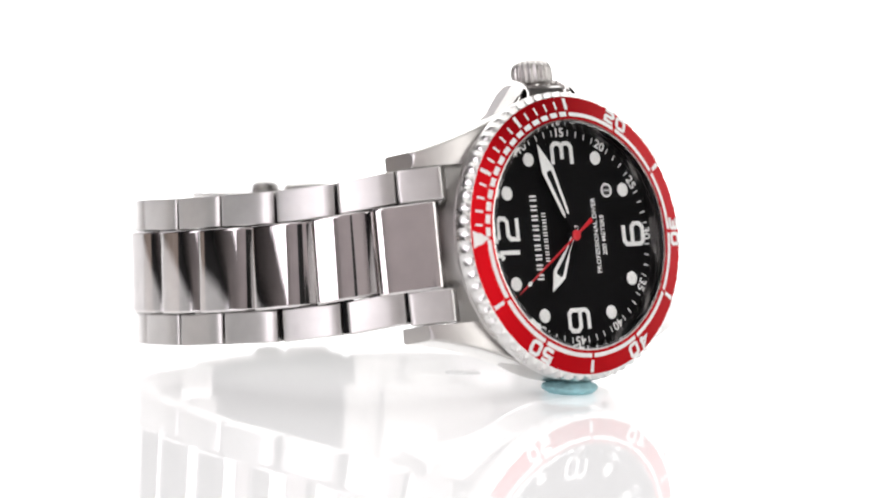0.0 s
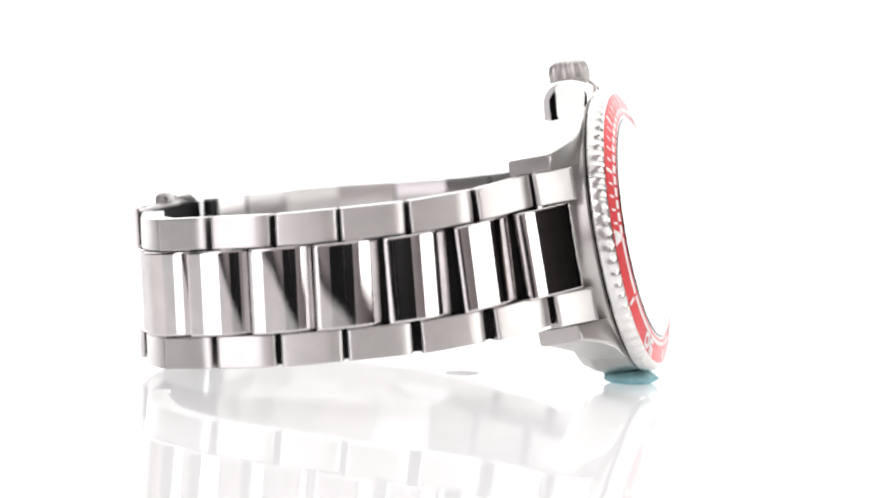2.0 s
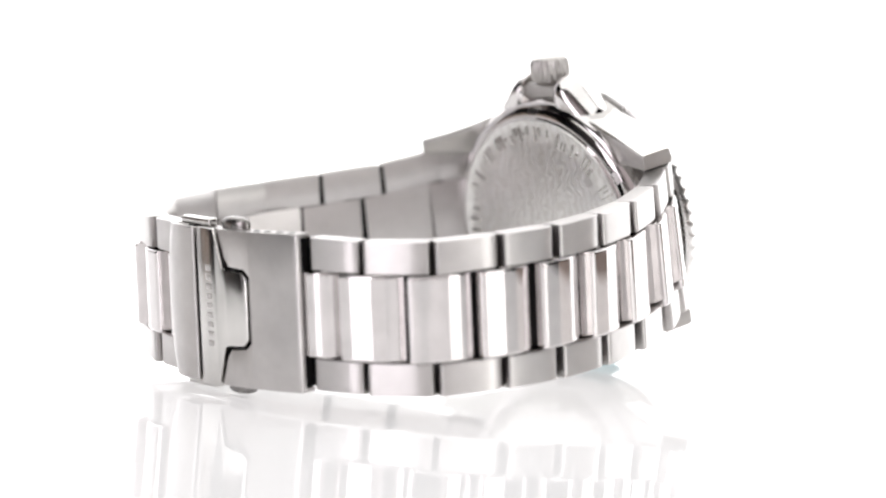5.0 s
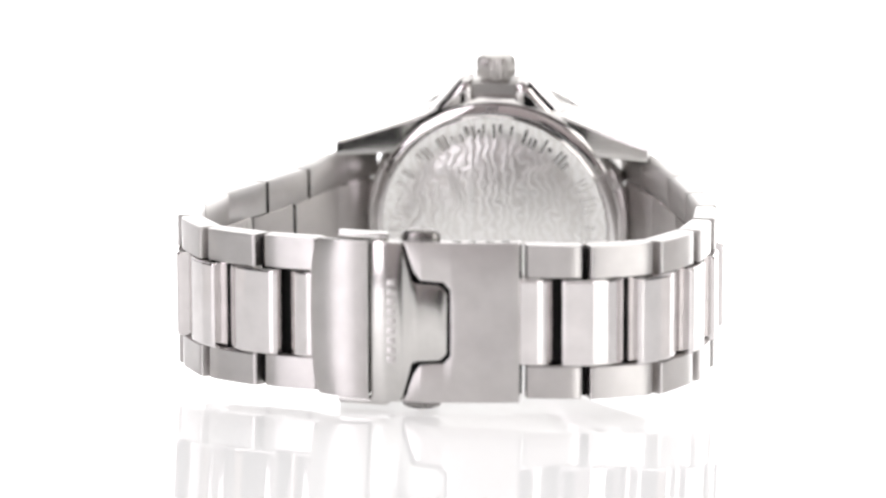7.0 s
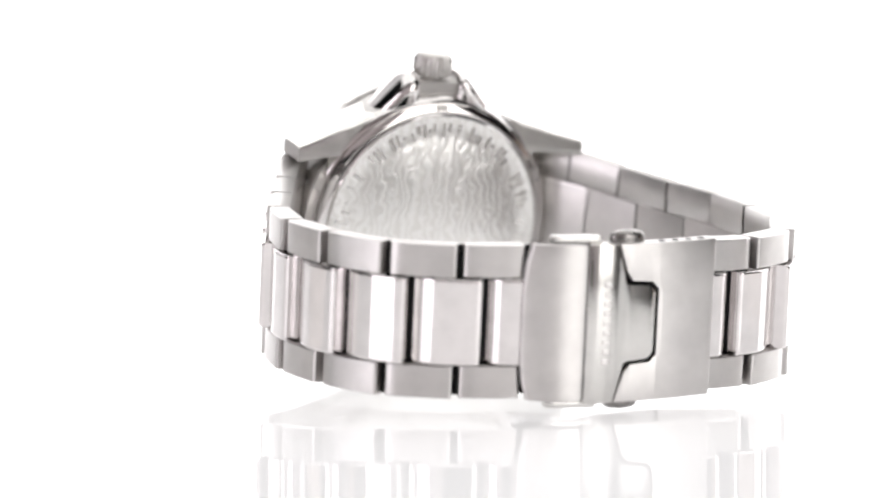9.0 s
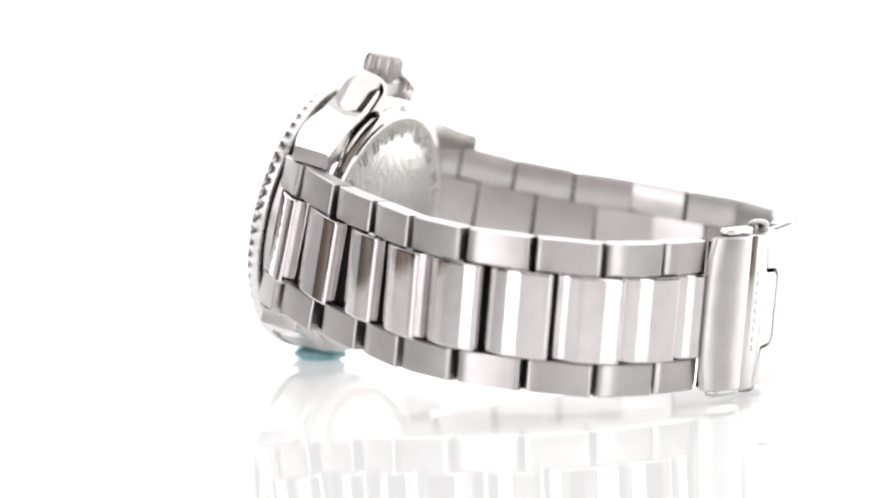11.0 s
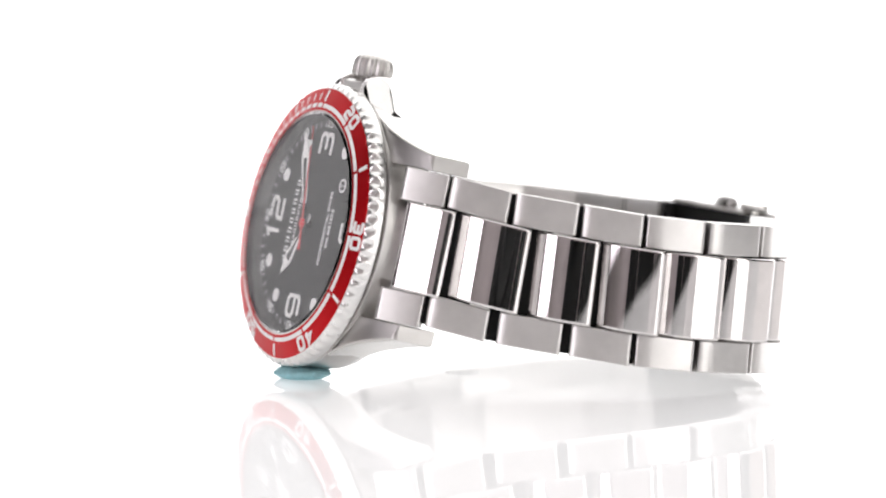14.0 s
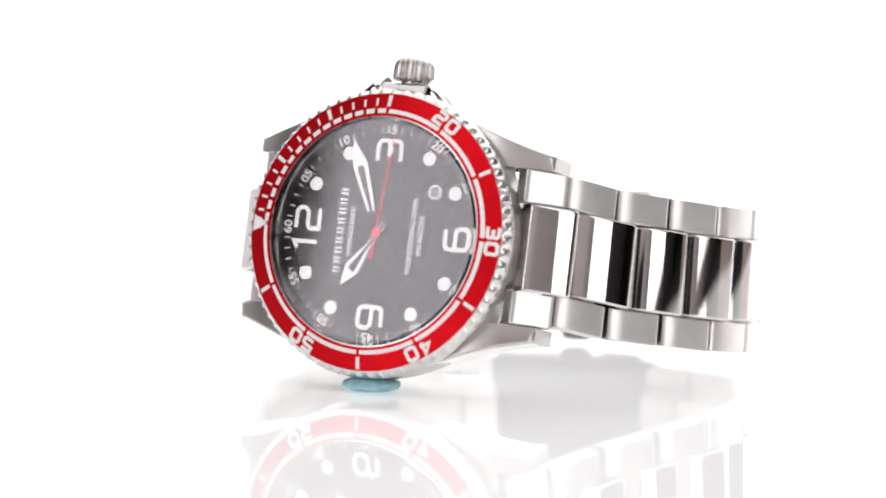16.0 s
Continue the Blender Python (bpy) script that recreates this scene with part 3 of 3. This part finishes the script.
def build_bracelet():
    for side in (1, -1):
        for i in range(0, 8):
            w = width_at(i)
            m0, m1 = w * 0.215, w * 0.785
            s0, s1 = (i + SHIFT[side] if i else END[side] + 0.03) - 0.01, min(i + 1 + SHIFT[side], 8.1) - (0.055 if i < 3 else 0.1)
            mid = part("bracelet_link", rigid_link(side, s0, s1, m0 + 0.06, m1 - 0.06, 1.2 if i < 3 else 1.0, 2.6, 0.5, (0.52, 1.9), (0.08, 0.45), 0.4, (-0.5, 0.7) if i == 0 else (-0.3, 0.5)),
                       LINK_STEEL, watch, "polished steel centre link between brushed outer links", 50, None, True)
            inward = -outward(side, s0, s1)
            polish(mid, lambda n: n.dot(inward) > 0.8, BRUSHED)
            for a0, a1 in ((0.0, m0 - 0.06), (m1 + 0.06, w)):
                part("outer_link", rigid_link(side, i + 0.01, i + 1 - (0.055 if i < 3 else 0.095 if i < 7 else 0.16), a0, a1, 0.42, 2.6, 0.16, (0.28, 0.6), (0.06, 0.3), 0.22, (-0.05, 0.12)), BRUSHED, mid, "brushed outer link", 50, None, True)
        for i in range(0, 9):
            # hinge filler through the depth of each joint, black as painted shade
            part("hinge_shade_fill", link_piece(side, i - 0.10, i + 0.62 if i < 8 else i + 0.1, 0.25, width_at(i) - 0.25, -1.15, 2.3), SHADE_BLACK, watch, "black hinge filler, shade painted into the bracelet joint", 50)
        w = 22.2
        m0, m1 = w * 0.215, w * 0.785
        end = part("end_link", rigid_link(side, -0.72, END[side], m0 + 0.06, m1 - 0.06, 0.95, 2.6, 0.16, (0.1, 0.3), (0.24, 0.9), 0.4, (-0.75, 1.0)), LINK_STEEL, watch, "polished centre piece of the end link", 50, None, True)
        inward = -outward(side, -0.72, END[side])
        polish(end, lambda n: n.dot(inward) > 0.8, BRUSHED)
        for a0, a1 in ((0.05, m0 - 0.06), (m1 + 0.06, w - 0.05)):
            part("outer_end_link", rigid_link(side, -0.9, -0.03, a0, a1, 0.35, 2.6, 0.1, (0.1, 0.3), (0.1, 0.3), 0.22, (-0.3, 0.2)), BRUSHED, end, "brushed side of the end link", 50, None, True)


build_bracelet()


# -- clasp --
LEAN = radians(7.6)


def clasp_point(x, across, out):
    """A point of the clasp: across mm down from its upper edge, out mm outwards from its slightly curved plate."""
    z = -73.1 + 0.0062 * x * x
    return (x, 16.0 - math.cos(LEAN) * across + math.sin(LEAN) * out, z - math.sin(LEAN) * across - math.cos(LEAN) * out)


def clasp_plate(outline, out0, out1, bev=0.25):
    """A plate from an outline of (x, across)."""
    bm = bmesh.new()
    add_loft(bm, [[clasp_point(x, a, out0) for x, a in outline], [clasp_point(x, a, out1) for x, a in outline]])
    return bevel(bm, bev, 2, 40)


def strips(x0, x1, a0, a1, out0, out1, n=8):
    secs = []
    for k in range(n + 1):
        f = k / n
        x = x0 + (x1 - x0) * f
        secs.append([clasp_point(x, a0, out1), clasp_point(x, a1, out1), clasp_point(x, a1, out0), clasp_point(x, a0, out0)])
    return add_loft(bmesh.new(), secs)


def grid_plate(cols, out0, out1):
    """A curved plate from columns (x, [(across from, across to), ...]); neighbouring columns with equal spans join."""
    bm = bmesh.new()
    for (xa, sa), (xb, sb) in zip(cols, cols[1:]):
        if len(sa) > len(sb):
            sa = [sa[0]]
        for (a0, a1), (b0, b1) in zip(sa, sb):
            top = [clasp_point(xa, a0, out1), clasp_point(xa, a1, out1), clasp_point(xb, b1, out1), clasp_point(xb, b0, out1)]
            low = [clasp_point(xa, a0, out0), clasp_point(xa, a1, out0), clasp_point(xb, b1, out0), clasp_point(xb, b0, out0)]
            t, l = [bm.verts.new(q) for q in top], [bm.verts.new(q) for q in low]
            bm.faces.new(t)
            bm.faces.new(l[::-1])
            for k in range(4):
                bm.faces.new((t[k], t[(k + 1) % 4], l[(k + 1) % 4], l[k]))
    bmesh.ops.remove_doubles(bm, verts=bm.verts, dist=0.001)
    bm.verts.index_update()
    twice = {}
    for f in bm.faces:
        twice.setdefault(frozenset(v.index for v in f.verts), []).append(f)
    bmesh.ops.delete(bm, geom=[f for fs in twice.values() if len(fs) > 1 for f in fs], context="FACES")
    return bm


def build_clasp():
    w = 22.3
    e = w - 6.5
    cols = [(x, [(0, 6.5), (6.5, e), (e, w)]) for x in [-14.1 + 0.94 * k for k in range(11)]]
    cols2 = [(-4.7, [(0, 6.5), (e, w)]), (-3.7, [(0, 5.5), (w - 5.5, w)]), (-0.5, [(0, 5.25), (w - 5.25, w)]), (0.45, [(0, 4.0), (w - 4.0, w)]), (1.15, [(0, 2.0), (w - 2.0, w)]), (1.75, [(0, 0.15), (w - 0.15, w)])]
    bm = grid_plate(cols, -0.8, 0.0)
    for (xa, sa), (xb, sb) in zip(cols2, cols2[1:]):
        for (a0, a1), (b0, b1) in zip(sa, sb):
            q = [[clasp_point(xa, a0, o), clasp_point(xa, a1, o), clasp_point(xb, b1, o), clasp_point(xb, b0, o)] for o in (0.0, -0.8)]
            t, l = [[bm.verts.new(c) for c in r] for r in q]
            bm.faces.new(t)
            bm.faces.new(l[::-1])
            for k in range(4):
                bm.faces.new((t[k], t[(k + 1) % 4], l[(k + 1) % 4], l[k]))
    bmesh.ops.remove_doubles(bm, verts=bm.verts, dist=0.001)
    bm.verts.index_update()
    twice = {}
    for f in bm.faces:
        twice.setdefault(frozenset(v.index for v in f.verts), []).append(f)
    bmesh.ops.delete(bm, geom=[f for fs in twice.values() if len(fs) > 1 for f in fs], context="FACES")
    part("clasp_plate", bevel(bm, 0.18, 2, 40), BRUSHED, watch, "brushed steel folding clasp cover", 25)
    # solid black slab stands for the shade inside the clasp
    part("clasp_hollow_shade", strips(-13.7, 13.6, 0.7, w - 0.7, -2.5, -0.85, 16), SHADE_BLACK, watch, "black slab painted as the shaded hollow of the clasp", 50)
    for a in (0.0, w - 0.65):
        part("clasp_flange", bevel(strips(-14.0, 6.0, a, a + 0.65, -2.5, -0.82, 12), 0.12, 2, 40), BRUSHED, watch, "bent side wall of the clasp", 50, None, True)
    # fold-over latch: swells in the middle, and its free end bows out and curls towards the wrist
    secs = []
    for k in range(11):
        f = k / 10
        rows = []
        for a in range(9):
            b = a / 8
            x = 6.75 + (14.3 + 1.1 * (1 - (2 * b - 1) ** 4) - 6.75) * f
            rows.append((x, b * (w - 0.3), 0.12 + 0.6 * (1 - (1.6 * f - 0.6) ** 2) - 0.9 * f ** 4))
        secs.append([clasp_point(*q) for q in rows] + [clasp_point(x, a, o - 0.9) for x, a, o in reversed(rows)])
    part("safety_latch", bevel(add_loft(bmesh.new(), secs), 0.25, 2, 50), BRUSHED, watch, "brushed fold-over safety latch", 50, None, True)
    # latch band: straight on one side, bowed on the other, running into the lift tab
    secs = []
    for x, a, o in ((6.5, 0.0, 0.1), (5.9, -0.1, 0.35), (4.4, -0.1, 0.42), (2.2, 0.0, 0.40), (1.6, 1.8, 0.38), (1.05, 3.8, 0.36), (0.6, 5.5, 0.3), (-0.3, 5.75, 0.2), (-3.1, 5.9, 0.15), (-3.9, 6.5, 0.1), (-4.2, 7.1, 0.05)):
        secs.append([clasp_point(x, a, o), clasp_point(x, w - a, o), clasp_point(x, w - a, -1.1), clasp_point(x, a, -1.1)])
    band = part("latch_band", bevel(add_loft(bmesh.new(), secs), 0.2, 2, 40), SATIN, watch, "smooth latch band with engraved mark and lift tab", 30)
    for k in range(9):
        a = 5.2 + k * 1.35
        part("engraved_bar", clasp_plate([(4.1, a), (2.9, a), (2.9, a + 0.8), (4.1, a + 0.8)], 0.38, 0.46, 0.02), BRUSHED, band)
    # bent lips of the latch over both edges, and the domed release buttons between plate and band
    for a, d in ((0.0, -1), (w - 0.3, 1)):
        bm = strips(4.2, 11.4, a - (1.1 if d < 0 else 0), a + (1.1 if d > 0 else 0), -2.4, -0.7, 6)
        part("latch_lip", bevel(bm, 0.3, 2, 40), SATIN, watch, "bent lip of the safety latch", 40, None, True)
        bm = lathe([(0.02, 0), (1.0, 0), (1.0, 0.9), (0.9, 1.3), (0.6, 1.6), (0.02, 1.7)], 28)
        for v in bm.verts:
            px, py, pz = v.co
            v.co = Vector(clasp_point(-0.3 + px * 2.7, a + d * pz * (1.0 if d < 0 else 0.9), -2.0 + py * 1.3))
        part("push_button", bm, DARK_STEEL, watch, "dark domed clasp release button", 40)
    # pin holes drawn as flat discs, their shade painted black
    for k in range(4):
        x = -5.5 - k * 2.2
        bm = lathe([(0.02, 0), (0.5, 0), (0.5, 0.06), (0.02, 0.06)], 16)
        for v in bm.verts:
            px, py, pz = v.co
            v.co = Vector(clasp_point(x + px * 1.1, -pz, -1.2 + py))
        part("pin_hole_shade", bm, SHADE_BLACK, watch)


build_clasp()


# ---- the putty that holds the case upright ----
def build_putty():
    bm = bmesh.new()
    bmesh.ops.create_icosphere(bm, subdivisions=4, radius=1.0)
    for v in bm.verts:
        d = v.co.normalized()
        k = 1 + 0.10 * noise.noise(d * 1.7) + 0.04 * noise.noise(d * 5.0)
        v.co = Vector((d.x * 4.1 * k, d.y * 4.1 * k, 0.9 + 0.9 * max(-1, min(1, d.z * 1.3)) * (1 + 0.15 * noise.noise(d * 3.0) * (d.z > 0))))
    at = BASE @ Vector((0.0, -21.0 * MM, -5.2 * MM))
    ob = part("putty", bm, PUTTY, None, "", 60)
    tagged(ob, "flattened lump of teal adhesive putty under the watch case", "putty")
    return ob, at


putty, PUTTY_AT = build_putty()


def build_spindle_cap():
    bm = lathe([(0.02, 0.32), (1.7, 0.3), (2.4, 0.2), (2.7, 0.0), (0.02, 0.0)], 40)
    tagged(part("spindle_cap", bm, CAP_PLASTIC, None, "", 40), "small pale grey cap over the turntable spindle", "cap")


build_spindle_cap()


def build_studio_camera():
    """The camera that films, seen only as a dark shape in the polished links."""
    rig = tagged(new("studio_camera"), "black studio camera standing on the photo table", "camera")
    rig.location = (0, -0.70, -0.03)
    bm = bmesh.new()
    add_loft(bm, [[(x, y, z) for x, z in ((-78, 0), (78, 0), (78, 128), (36, 134), (30, 160), (24, 170), (12, 175), (-12, 175), (-24, 170), (-30, 160), (-36, 134), (-78, 128))] for y in (-45, 35)])
    part("camera_body", bevel(bm, 6, 3), BLACK_PLASTIC, rig)
    bm = lathe([(30, 30), (42, 30), (42, 60), (46, 62), (46, 92), (40, 98), (30, 98)], 48)
    for v in bm.verts:
        v.co = Vector((v.co.x, v.co.z, v.co.y + 96))
    part("lens_barrel", bm, BLACK_PLASTIC, rig)


build_studio_camera()


def build_equipment_case():
    """A closed box added beside the camera, seen only as a dark shape in the polished links."""
    box = tagged(new("reflected_box"), "black box added beside the camera as a dark reflection", "case")
    box.location = (0.175, -0.72, -0.03)
    bm = bmesh.new()
    add_loft(bm, [[(-78, y, 0), (78, y, 0), (78, y, 84), (-78, y, 84)] for y in (-60, 60)])
    part("box_shell", bevel(bm, 5, 3), BLACK_PLASTIC, box)
    bm = bmesh.new()
    add_loft(bm, [[(-78, y, 84.5), (78, y, 84.5), (72, y, 104), (-72, y, 104)] for y in (-60, 60)])
    part("box_lid", bevel(bm, 5, 3), BLACK_PLASTIC, box)


build_equipment_case()


# ---- what moves ----
def turn_at(t):
    """Turn of the table in degrees at t seconds."""
    return 18.2853 * t - math.degrees(0.00027154) * ((t - 8) ** 2 - 64)


def motions():
    times = [k * 0.5 for k in range(33)]
    walk(watch, [(t, Matrix.Rotation(radians(turn_at(t)), 4, "Z") @ BASE) for t in times])
    start = Matrix.Translation((PUTTY_AT.x, PUTTY_AT.y, 0))
    walk(putty, [(t, Matrix.Rotation(radians(turn_at(t)), 4, "Z") @ start) for t in times])
    walk(second_hand, [(t, pose(0, 0, 0, 0, 0, -(326 + 8.05 * t))) for t in times])


motions()
